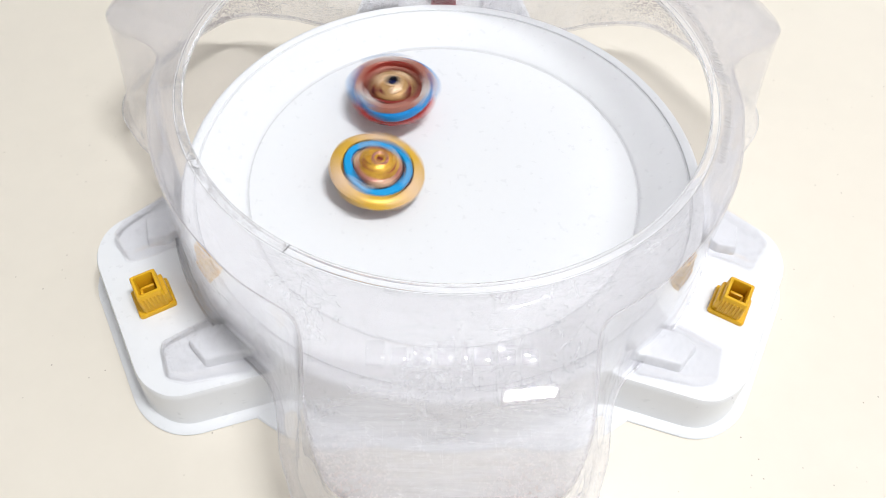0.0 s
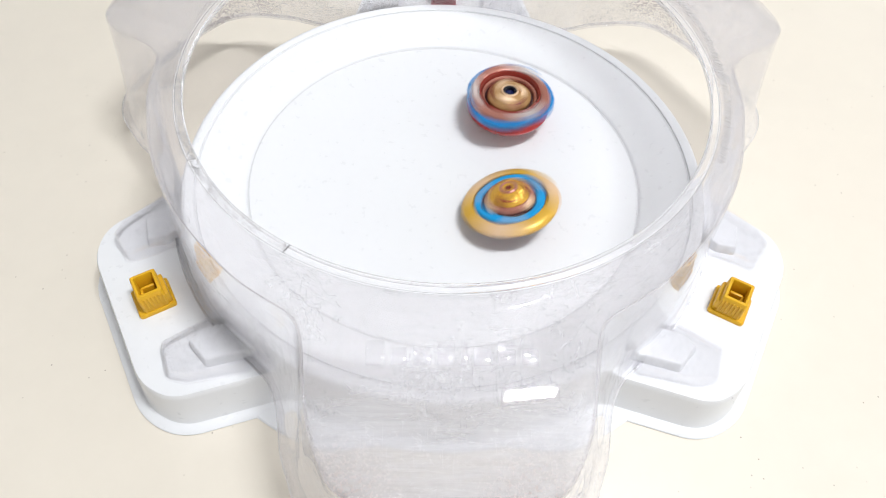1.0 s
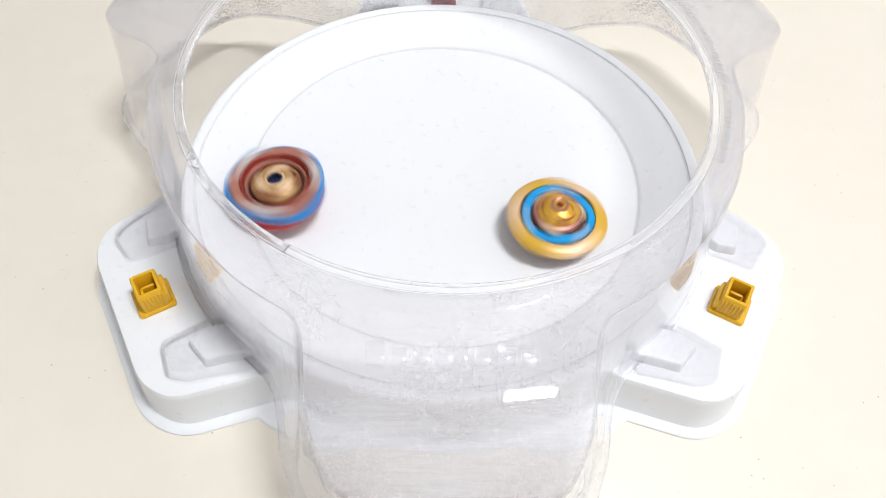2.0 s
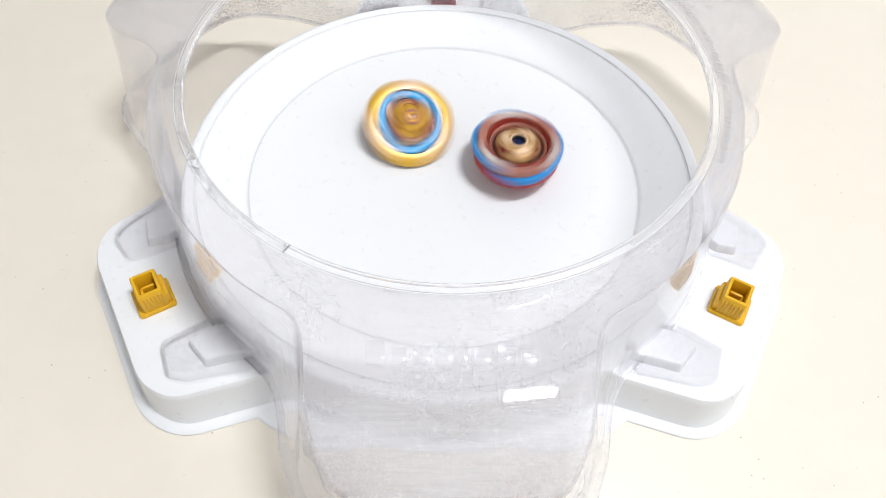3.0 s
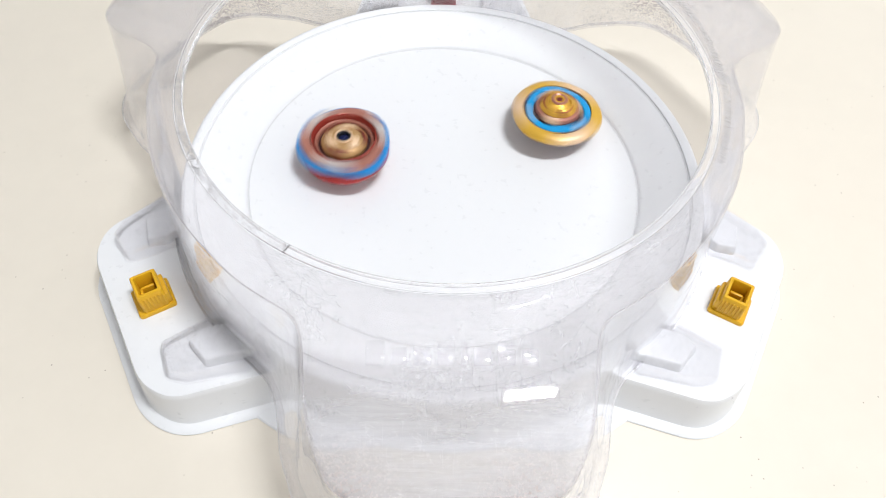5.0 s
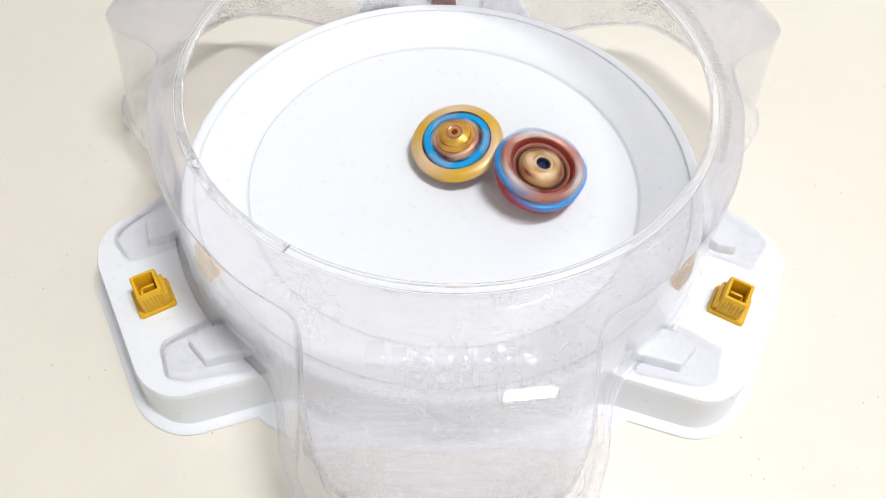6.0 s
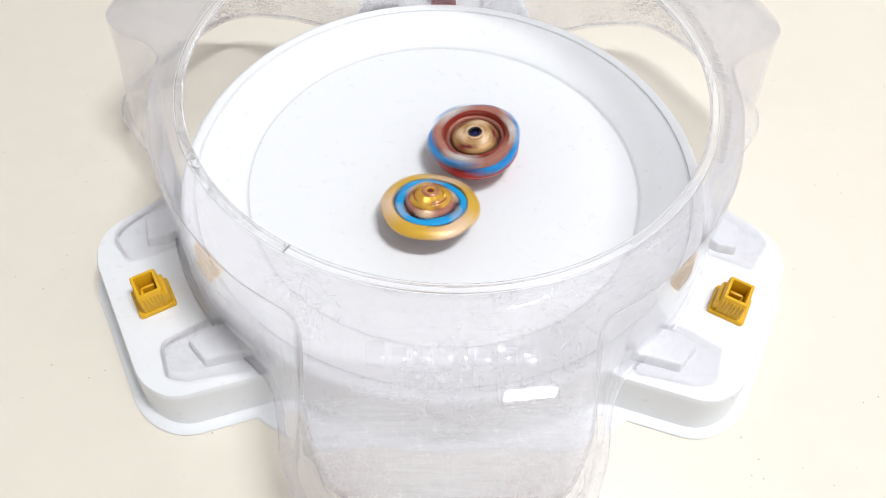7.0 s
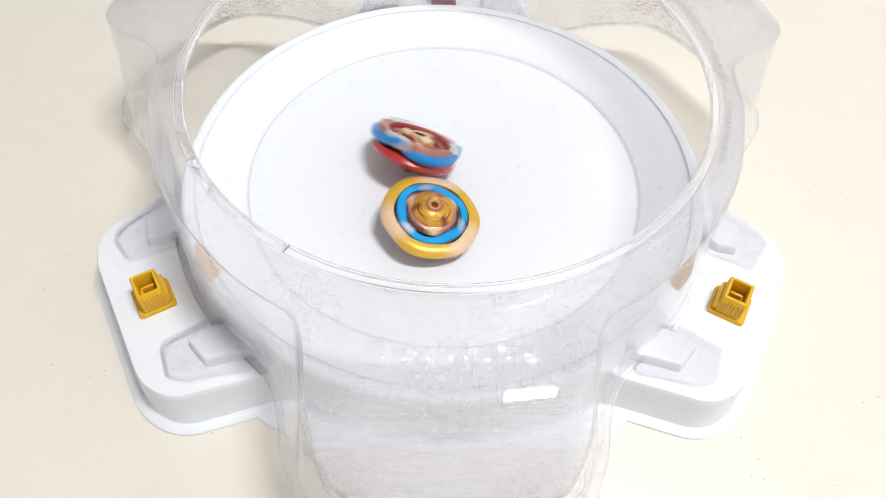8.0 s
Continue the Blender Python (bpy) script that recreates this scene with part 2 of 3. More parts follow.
def arc_blade(section, a0, a1, n=16, taper=0.45, lift=0.0, wave=0.0010):
    """A curved bar along an arc, degrees a0 to a1, that thins and rises towards its far end."""
    bm = bmesh.new()
    rows = []
    rc = sum(p[0] for p in section) / len(section)
    zc = sum(p[1] for p in section) / len(section)
    for i in range(n + 1):
        f = i / n
        a = radians(a0 + (a1 - a0) * f)
        end = min(f, 1 - f) * 6
        k = taper + (1 - taper) * min(1.0, end) if end < 1 else 1.0
        out = wave * math.sin(f * math.pi * 2)
        rows.append([((rc + (r - rc) * k + out) * math.cos(a), (rc + (r - rc) * k + out) * math.sin(a),
                      zc + (z - zc) * k + lift * f ** 4) for r, z in section])
    return rings(bm, rows, False, (True, True))


def box(x0, x1, y0, y1, z0, z1, bevel=0.0, segments=2):
    bm = bmesh.new()
    bmesh.ops.create_cube(bm, size=1)
    for v in bm.verts:
        v.co = Vector(((x0 + x1) / 2 + v.co.x * (x1 - x0), (y0 + y1) / 2 + v.co.y * (y1 - y0), (z0 + z1) / 2 + v.co.z * (z1 - z0)))
    if bevel:
        bmesh.ops.bevel(bm, geom=list(bm.edges), offset=bevel, segments=segments, profile=0.5, affect="EDGES")
    return bm


def smoothstep(x):
    x = min(1.0, max(0.0, x))
    return x * x * (3 - 2 * x)


def curve_through(knots, x):
    """A smooth line through (x, y) knots, flat where the knots are."""
    if x <= knots[0][0]:
        return knots[0][1]
    for i in range(len(knots) - 1):
        (x0, y0), (x1, y1) = knots[i], knots[i + 1]
        if x <= x1:
            def slope(k):
                if k == 0 or k == len(knots) - 1:
                    return 0.0
                a = (knots[k][1] - knots[k - 1][1]) / (knots[k][0] - knots[k - 1][0])
                b = (knots[k + 1][1] - knots[k][1]) / (knots[k + 1][0] - knots[k][0])
                return 0.0 if a * b <= 0 else 2 * a * b / (a + b)
            h, t = x1 - x0, (x - x0) / (x1 - x0)
            return ((2 * t**3 - 3 * t**2 + 1) * y0 + (t**3 - 2 * t**2 + t) * h * slope(i)
                    + (-2 * t**3 + 3 * t**2) * y1 + (t**3 - t**2) * h * slope(i + 1))
    return knots[-1][1]


def rounded_outline(points, radius, n=6):
    """A plan outline with its corners rounded; radius is one value or one for each corner."""
    out = []
    count = len(points)
    for i, p in enumerate(points):
        rad = radius[i] if isinstance(radius, (list, tuple)) else radius
        p, a, b = Vector(p), Vector(points[i - 1]), Vector(points[(i + 1) % count])
        u, v = (a - p).normalized(), (b - p).normalized()
        half = math.acos(max(-1, min(1, u.dot(v)))) / 2
        cut = min(rad / math.tan(half), 0.48 * (a - p).length, 0.48 * (b - p).length)
        s, e = p + u * cut, p + v * cut
        for k in range(n + 1):
            t = k / n
            out.append((s * (1 - t) + p * t) * (1 - t) + (p * (1 - t) + e * t) * t)
    return out


def grow(outline, d):
    """The outline (counter-clockwise) moved out by d."""
    out = []
    n = len(outline)
    for i in range(n):
        a, b = outline[i - 1], outline[(i + 1) % n]
        t = (b - a).normalized()
        out.append(outline[i] + Vector((t.y, -t.x)) * d)
    return out


def level(outline, z):
    return [(p.x, p.y, z) for p in outline]


# ================= room =================
TURN = 2.2     # the stadium is turned by this on the table

# added closed room, unseen, that throws the panel's light back as fill
for nm, b in (("wall_north", (-1.8, 1.8, 1.7, 1.8, -0.75, 2.23)), ("wall_south", (-1.8, 1.8, -1.8, -1.7, -0.75, 2.23)),
              ("wall_east", (1.7, 1.8, -1.7, 1.7, -0.75, 2.23)), ("wall_west", (-1.8, -1.7, -1.7, 1.7, -0.75, 2.23)),
              ("ceiling", (-1.8, 1.8, -1.8, 1.8, 2.233, 2.33))):
    tagged(part(nm, box(*b), PAINT, smooth=0), "unseen off-white light-bouncing " + nm.split("_")[0], kind="structure")
tagged(part("floor", box(-1.8, 1.8, -1.8, 1.8, -0.85, -0.753), FLOORING, smooth=0), "unseen wooden floor under the table, pale to bounce light", kind="structure")

panel = empty("ceiling_light", pose(PANEL[0], PANEL[1], PANEL[2]), "square white ceiling panel light, switched on", "lamp")
sx, sy = PANEL_SIZE[0] / 2, PANEL_SIZE[1] / 2
part("frame", box(-sx - 0.02, sx + 0.02, -sy - 0.02, sy + 0.02, -0.01, 0.03, 0.004), LAMP_FRAME, panel)
part("diffuser", box(-sx, sx, -sy, sy, -0.016, -0.008), LAMP_FACE, panel, "glowing white diffuser", smooth=0)

table = empty("table", pose(0, 0, 0), "wide table with a smooth cream laminate top", "table")
part("tabletop", box(-0.9, 0.9, -0.55, 0.75, -0.03, 0.0, 0.003), TABLE, table)
for x in (-0.82, 0.82):
    for y in (-0.47, 0.67):
        part("leg", box(x - 0.03, x + 0.03, y - 0.03, y + 0.03, -0.753, -0.03, 0.003), LAMP_FRAME, table)

# ================= stadium base =================
RING_1, RING_2, EDGE = 0.1025, 0.1268, 0.1328
DECK = 0.025      # top of the wings
BOWL_MID = 0.020


def bowl_height(r):
    if r < RING_1:
        return BOWL_MID + 0.008 * (r / RING_1) ** 2
    return 0.028 + 0.0095 * (r - RING_1) / (RING_2 - RING_1)


def stadium_base():
    base = empty("stadium_base", pose(0, 0, 0, 0, 0, TURN), "white plastic battle stadium base with a round bowl and three wings", "toy stadium")
    prof = [(0.0006, bowl_height(0))]
    prof += [(r, bowl_height(r)) for r in np.linspace(0.008, RING_1 - 0.0006, 16)]
    prof += [(RING_1 - 0.0003, 0.0275), (RING_1 + 0.0003, 0.0275), (RING_1 + 0.0007, 0.0283)]
    prof += [(r, bowl_height(r) + 0.0002 + 0.0008 * math.sin(math.pi * (r - RING_1) / (RING_2 - RING_1))) for r in np.linspace(RING_1 + 0.002, RING_2 - 0.0008, 8)]
    prof += [(RING_2 - 0.0004, 0.0368), (RING_2 + 0.0003, 0.0368), (RING_2 + 0.0007, 0.0379), (EDGE - 0.0022, 0.0386), (EDGE - 0.0006, 0.0382), (EDGE + 0.0005, 0.0370),
             (EDGE + 0.0012, 0.034), (EDGE + 0.0030, 0.004), (EDGE + 0.0042, 0.0022), (EDGE + 0.0060, 0.0016)]
    bm = bmesh.new()
    n = 288
    turn = [2 * math.pi * i / n for i in range(n)]
    rows = [[(r * math.cos(a), r * math.sin(a), z) for a in turn] for r, z in prof]

    def skirt(a):
        off = abs((math.degrees(a) - 30 + 60) % 120 - 60)      # from the middle of a pocket
        return 0.1405 + 0.0105 * smoothstep((off - 10) / 14)
    rows.append([(skirt(a) * math.cos(a), skirt(a) * math.sin(a), 0.0014) for a in turn])
    rows.append([((skirt(a) + 0.0008) * math.cos(a), (skirt(a) + 0.0008) * math.sin(a), 0.0007) for a in turn])
    rows.append([((skirt(a) + 0.0004) * math.cos(a), (skirt(a) + 0.0004) * math.sin(a), 0.0) for a in turn])
    part("bowl", rings(bm, rows, False, (True, False)), WHITE, base)
    # thin grey rings that draw the shading of each step
    for r, z in ((RING_1, 0.02752), (RING_2, 0.03682)):
        part("groove", lathe([(r - 0.0003, z), (r - 0.0003, z + 0.0003), (r + 0.0003, z + 0.0003), (r + 0.0003, z)], 192, True), GROOVE, base, "thin grey shading line in the groove round the bowl")
    for a in (90, 210, 330):
        m = Matrix.Rotation(radians(a), 4, "Z")
        plan = rounded_outline([(0.118, -0.0625), (0.1655, -0.0520), (0.1745, -0.038), (0.1745, 0.038), (0.1655, 0.0520), (0.118, 0.0625)],
                               [0.004, 0.022, 0.030, 0.030, 0.022, 0.004], 8)
        bm = bmesh.new()
        lev = [level(grow(plan, -0.0016), DECK), level(grow(plan, -0.0006), DECK - 0.0002), level(plan, DECK - 0.0012), level(grow(plan, 0.0005), DECK - 0.004),
               level(grow(plan, 0.0022), 0.0040), level(grow(plan, 0.0030), 0.0022), level(grow(plan, 0.0045), 0.0016),
               level(grow(plan, 0.0072), 0.0013), level(grow(plan, 0.0078), 0.0007), level(grow(plan, 0.0076), 0.0)]
        wing = part("wing", rings(bm, lev, False, (True, False)), WHITE, base)
        wing.matrix_local = m
        for s in (-1, 1):
            pts = [(0.1405, 0.0285 * s), (0.1490, 0.0310 * s), (0.1460, 0.0445 * s), (0.1235, 0.0500 * s), (0.1235, 0.033 * s)]
            pts = pts if s > 0 else pts[::-1]
            lug_plan = rounded_outline(pts, 0.0015, 3)
            lug = part("lug", rings(bmesh.new(), [level(grow(lug_plan, 0.0012), DECK - 0.001), level(grow(lug_plan, 0.0006), DECK + 0.001), level(lug_plan, DECK + 0.0042),
                                                 level(grow(lug_plan, -0.0005), DECK + 0.0049), level(grow(lug_plan, -0.0010), DECK + 0.0051)], False, (False, True)), WHITE, base)
            lug.matrix_local = m
    return base


# ================= clear cover =================
RIM, RIM_Z = 0.1150, 0.1015
SHOULDER = ((0, 0.1900), (5, 0.1895), (9, 0.1875), (11.7, 0.1845), (14.3, 0.1768), (16.3, 0.1690), (18.2, 0.1595), (20, 0.1500), (21.6, 0.1428), (22.7, 0.1393),
            (24, 0.1368), (26, 0.1352), (30, 0.1346), (36, 0.1342), (44, 0.1328), (60, 0.1326))
FLANGE = ((0, 0.1925), (6, 0.1935), (12, 0.1930), (15.6, 0.1888), (19.2, 0.1800), (21.0, 0.1740), (24.3, 0.1640), (27, 0.1540), (30, 0.1462), (34, 0.1410), (40, 0.1396), (60, 0.1396))


def pocket_angle(a):
    return abs((math.degrees(a) - 30 + 60) % 120 - 60)


def cover_top(r, off):
    """Height of the sloping top of the cover at the radius r."""
    t = curve_through(SHOULDER, off)
    k = (t - 0.132) / 0.052
    z = 0.0945 - 0.0055 * k
    fall = 0.0065 * k * max(0.0, (r - 0.150) / (t - 0.150)) ** 2 if t > 0.155 else 0.0
    return 0.1008 + (z - 0.1008) * (r - 0.1196) / (t - 0.0026 - 0.1196) - fall


def clear_cover():
    cover = empty("clear_cover", pose(0, 0, 0, 0, 0, TURN), "scuffed clear plastic stadium cover with three bulging pockets", "toy stadium cover")
    n = 540
    rows = []
    for step in range(21):
        row = []
        for i in range(n):
            a = 2 * math.pi * i / n
            off = pocket_angle(a)
            t, f = curve_through(SHOULDER, off), curve_through(FLANGE, off)
            w = f - 0.0030 - 0.0018 * smoothstep((f - 0.1420) / 0.020)
            zs = cover_top(t - 0.0026, off)
            if step < 11:
                r = 0.1196 + (t - 0.0026 - 0.1196) * step / 10
                z = cover_top(r, off)
            elif step < 15:
                q = (step - 10) / 5 * math.pi / 2
                r, z = t - 0.0026 + 0.0026 * math.sin(q), zs - 0.0030 * (1 - math.cos(q)) - 0.0003 * (step - 10)
            elif step < 19:
                q = (step - 15) / 3
                z0 = zs - 0.0050
                r, z = t + (w - t) * q, z0 + (DECK + 0.0022 - z0) * q
            else:
                r, z = ((w + 0.0008, DECK + 0.0010), (f, DECK + 0.0007))[step - 19]
            row.append((r * math.cos(a), r * math.sin(a), z))
        rows.append(row)
    for nm, some, mat, lab in (("top", rows[:15], CLEAR_TOP, "hazy scuffed sloping top"), ("wall", rows[14:], CLEAR, "clear side wall with a thin flange")):
        piece = part(nm, rings(bmesh.new(), some), mat, cover, lab, smooth=60)
        thick = piece.modifiers.new("thickness", "SOLIDIFY")
        thick.thickness, thick.offset = 0.0011, -1
    lip = [(RIM + 0.0001, RIM_Z - 0.0022), (RIM, RIM_Z - 0.0008), (RIM + 0.0003, RIM_Z - 0.0002), (RIM + 0.0010, RIM_Z), (RIM + 0.0030, RIM_Z + 0.0001),
           (RIM + 0.0038, RIM_Z - 0.0002), (RIM + 0.0042, RIM_Z - 0.0008)]
    rim = part("rim", lathe(lip, 256), CLEAR_RIM, cover, "rounded clear rim, nicked along one side")
    rim.modifiers.new("thickness", "SOLIDIFY").thickness = 0.0009
    rim.visible_shadow = False
    for a in (90, 210, 330):
        for s in (-1, 1):
            pts = [(0.1385, 0.0245 * s), (0.1600, 0.0265 * s), (0.1622, 0.0420 * s), (0.1560, 0.0475 * s), (0.1290, 0.0560 * s), (0.1300, 0.030 * s)]
            pts = pts if s > 0 else pts[::-1]
            plan = rounded_outline(pts, 0.003, 4)
            foot = part("foot", rings(bmesh.new(), [level(grow(plan, 0.0016), DECK + 0.0004), level(grow(plan, 0.0004), DECK + 0.0008), level(plan, DECK + 0.0020), level(grow(plan, -0.0004), DECK + 0.0058),
                                                   level(grow(plan, -0.0012), DECK + 0.0068)], False, (False, True)), CLEAR_FOOT, cover)
            foot.modifiers.new("thickness", "SOLIDIFY").thickness = 0.0008
            foot.matrix_local = Matrix.Rotation(radians(a), 4, "Z")
    rows = []
    for i in range(n):
        a = 2 * math.pi * i / n
        f = curve_through(FLANGE, pocket_angle(a))
        rows.append([((f + 0.0005 * math.cos(q)) * math.cos(a), (f + 0.0005 * math.cos(q)) * math.sin(a), DECK + 0.0007 + 0.0005 * math.sin(q)) for q in (k * math.tau / 6 for k in range(6))])
    bead = part("flange_edge", rings(bmesh.new(), rows, True), CLEAR_RIM, cover)
    bead.visible_shadow = False
    rng = random.Random(5)
    bm = bmesh.new()
    for i in range(420):
        a = radians(min(240, rng.gauss(212, 17)))
        r = RIM + rng.uniform(0.0005, 0.0036)
        long, wide = rng.uniform(0.0004, 0.0014), rng.uniform(0.00010, 0.00028)
        m = Matrix.Translation((r * math.cos(a), r * math.sin(a), RIM_Z + 0.0001)) @ Matrix.Rotation(a + rng.uniform(-0.6, 0.6), 4, "Z") @ Matrix.Diagonal((long, wide, 0.0002, 1))
        bmesh.ops.create_cube(bm, size=1, matrix=m)
    a = math.atan2(-0.1039, -0.0562) - radians(TURN)
    bmesh.ops.create_cube(bm, size=1, matrix=Matrix.Translation((0.1170 * math.cos(a), 0.1170 * math.sin(a), RIM_Z)) @ Matrix.Rotation(a + 0.5, 4, "Z") @ Matrix.Diagonal((0.0034, 0.0006, 0.0006, 1)))
    tagged(part("rim_wear", bm, NICK, cover, "small dark nicks along the rim", smooth=0), kind="stuff")
    bm = bmesh.new()
    for i in range(130):
        f = i / 130
        a = radians(-26 + 68 * f + rng.uniform(-0.15, 0.15))
        r = 0.1225 + rng.uniform(-0.0008, 0.0008) + 0.0035 * smoothstep((f - 0.3) / 0.5)
        z = cover_top(r, pocket_angle(a + math.tau)) + 0.0001
        m = (Matrix.Translation((r * math.cos(a), r * math.sin(a), z)) @ Matrix.Rotation(a + rng.uniform(-0.2, 0.2), 4, "Z") @ Matrix.Rotation(0.35, 4, "Y")
             @ Matrix.Diagonal((rng.uniform(0.002, 0.0038) * (1 + 0.8 * f), rng.uniform(0.00018, 0.0004), 0.00025, 1)))
        bmesh.ops.create_cube(bm, size=1, matrix=m)
    tagged(part("frosted_wear", bm, FROST, cover, "row of short frosted marks beside the rim", smooth=0), kind="stuff")
    # raised marks across the front pocket, plain bars
    widths = (0.0062, 0.0054, 0.0058, 0.0058, 0.0022, 0.0058, 0.0060, 0.0056)
    y = -0.0285
    for i, wd in enumerate(widths):
        yc = y + wd / 2
        y += wd + 0.0021
        tall = 0.0084 if i in (0, 3, 4, 6) else 0.0062
        r0 = 0.1442
        off = math.degrees(abs(math.atan2(yc, r0)))
        slope = (cover_top(r0, off) - cover_top(r0 - 0.01, off)) / 0.01
        bar = part("raised_bar", box(-tall, 0, -wd / 2, wd / 2, -0.0002, 0.0008, 0.00035, 2), CLEAR_BAR, cover)
        bar.visible_shadow = False
        bar.matrix_local = (Matrix.Rotation(radians(270), 4, "Z") @ Matrix.Translation((r0, yc, cover_top(r0, off) + 0.0001))
                            @ Matrix.Rotation(-math.atan(slope), 4, "Y"))
    return cover


# ================= plugs =================
def plug(m, mat, label, side):
    p = empty("socket_plug", m, label, "plastic plug", "plugs on the wings")
    part("base_plate", rings(bmesh.new(), [level(rounded_outline([(-0.0085, -0.0082), (0.0085, -0.0082), (0.0085, 0.0082), (-0.0085, 0.0082)], 0.0016, 4), z) for z in (0, 0.0016)]
                             + [level(rounded_outline([(-0.0080, -0.0077), (0.0080, -0.0077), (0.0080, 0.0077), (-0.0080, 0.0077)], 0.0016, 4), 0.0022)], False, (True, True)), mat, p)
    outer = rounded_outline([(-0.0057, -0.0068), (0.0057, -0.0068), (0.0057, 0.0068), (-0.0057, 0.0068)], 0.0012, 4)
    inner = rounded_outline([(-0.0039, -0.0047), (0.0039, -0.0047), (0.0039, 0.0050), (-0.0039, 0.0050)], 0.0004, 4)
    part("socket", rings(bmesh.new(), [level(grow(outer, 0.0004), 0.0004), level(outer, 0.0130), level(grow(outer, -0.0005), 0.0136), level(grow(inner, 0.0003), 0.0136),
                                       level(inner, 0.0130), level(inner, 0.0010)], False, (True, True)), mat, p)
    # added floor, its colour carries the shade of a deeper hole
    part("socket_floor", box(-0.0040, 0.0040, -0.0050, 0.0050, 0.0012, 0.0022, 0.0003), SOCKET_SHADE, p, "socket floor coloured dark brown as the shade of a deep hole")
    part("tongue", box(-0.0030, 0.0030, 0.0012, 0.0026, 0.0020, 0.0088, 0.0004), mat, p)
    part("tongue_cheek", box(-0.0031 * side - 0.0006, -0.0031 * side + 0.0006, -0.0016, 0.0020, 0.0020, 0.0084, 0.0003), mat, p)
    part("shoulder_block", box(*sorted((0.0040 * side, 0.0074 * side)), -0.0066, 0.0056, 0.0018, 0.0092, 0.0007), mat, p)
    for i in range(7):
        x = -0.0048 + 0.0016 * i
        part("rib", box(x - 0.0004, x + 0.0004, -0.0074, -0.0066, 0.002, 0.0118, 0.0002, 1), mat, p)
    return p


# ================= spinning tops =================
def red_top():
    t = empty("red_spinning_top", pose(0, 0, 0.02), "red and blue plastic spinning top with silver and gold crown", "spinning top", "spinning tops")
    part("tip", lathe([(0.0004, 0.0), (0.0016, 0.0004), (0.0022, 0.002), (0.0050, 0.0042), (0.0068, 0.0058), (0.0070, 0.0085), (0.0004, 0.0085)], 40, False, (True, True)), BLACK, t, "dark tip")
    part("disc", lathe([(0.0060, 0.0066), (0.0120, 0.0062), (0.0200, 0.0070), (0.0226, 0.0088), (0.0231, 0.0106), (0.0216, 0.0128), (0.0060, 0.0136)], 72, False, (True, True)), RED, t, "glossy red lower disc")
    for i in range(3):
        a = 120 * i
        blade = [(0.0200, 0.0128), (0.0236, 0.0132), (0.0246, 0.0144), (0.0246, 0.0160), (0.0241, 0.0168), (0.0228, 0.0171), (0.0212, 0.0166)]
        part("wing", arc_blade(blade, a + 3, a + 114, 20, 0.55, 0.0036), BLUE, t, "blue curved outer wing with a raised end")
        part("rose_plate", arc_blade([(0.0168, 0.0140), (0.0224, 0.0140), (0.0226, 0.0176), (0.0214, 0.0192), (0.0176, 0.0190), (0.0168, 0.0184)], a + 2, a + 82, 14, 0.75), ROSE, t, "rose-brown crown plate")
        part("silver_plate", arc_blade([(0.0172, 0.0150), (0.0222, 0.0150), (0.0224, 0.0180), (0.0212, 0.0198), (0.0178, 0.0195), (0.0172, 0.0186)], a + 80, a + 122, 10, 0.65), SILVER, t, "silver crown plate")
    part("inner_wall", lathe([(0.0156, 0.0134), (0.0170, 0.0134), (0.0172, 0.0186), (0.0166, 0.0193), (0.0160, 0.0184), (0.0157, 0.0160)], 72, True), BRICK, t)
    part("inner_lip", lathe([(0.0136, 0.0134), (0.0156, 0.0134), (0.0156, 0.0166), (0.0150, 0.0173), (0.0141, 0.0168), (0.0136, 0.0158)], 72, True), ROSE, t, "rose-brown inner lip")
    part("moat", lathe([(0.0112, 0.0135), (0.0138, 0.0135), (0.0138, 0.0152), (0.0112, 0.0152)], 60, True), MAROON_BLACK, t)
    part("bronze_cap", lathe([(0.0032, 0.0136), (0.0120, 0.0136), (0.0122, 0.0166), (0.0113, 0.0178), (0.0090, 0.0185), (0.0068, 0.0189), (0.0046, 0.0191), (0.0034, 0.0190), (0.0032, 0.0188)], 64, True), BRONZE, t, "bronze hub ring")
    for i in range(3):
        a = 120 * i + 20
        part("cap_spoke", arc_blade([(0.0050, 0.0188), (0.0084, 0.0184), (0.0094, 0.0187), (0.0084, 0.0196), (0.0056, 0.0200)], a, a + 60, 8, 0.5), CREAM_GOLD, t)
        part("cap_facet", arc_blade([(0.0092, 0.0176), (0.0112, 0.0170), (0.0119, 0.0173), (0.0112, 0.0184), (0.0096, 0.0191)], a + 50, a + 104, 8, 0.5), DARK_RED, t)
    part("bolt_ring", lathe([(0.0026, 0.0150), (0.0037, 0.0150), (0.0038, 0.0193), (0.0034, 0.0196), (0.0028, 0.0192)], 32, True), BLACK, t, "dark rim of the centre hole")
    part("hub_rim", lathe([(0.0037, 0.0180), (0.0050, 0.0180), (0.0049, 0.0195), (0.0043, 0.0199), (0.0038, 0.0195)], 32, True), CREAM_GOLD, t, "pale gold rim round the centre hole")
    part("bolt", lathe([(0.0003, 0.0150), (0.0027, 0.0150), (0.0027, 0.0178), (0.0018, 0.0180), (0.0003, 0.0178)], 24, False, (True, True)), NAVY, t, "dark blue centre bolt")
    for ob in t.children:                       # the crown stands a little taller than it is drawn above
        for v in ob.data.vertices:
            if v.co.z > 0.0125:
                v.co.z = 0.0125 + (v.co.z - 0.0125) * 1.32
    return t


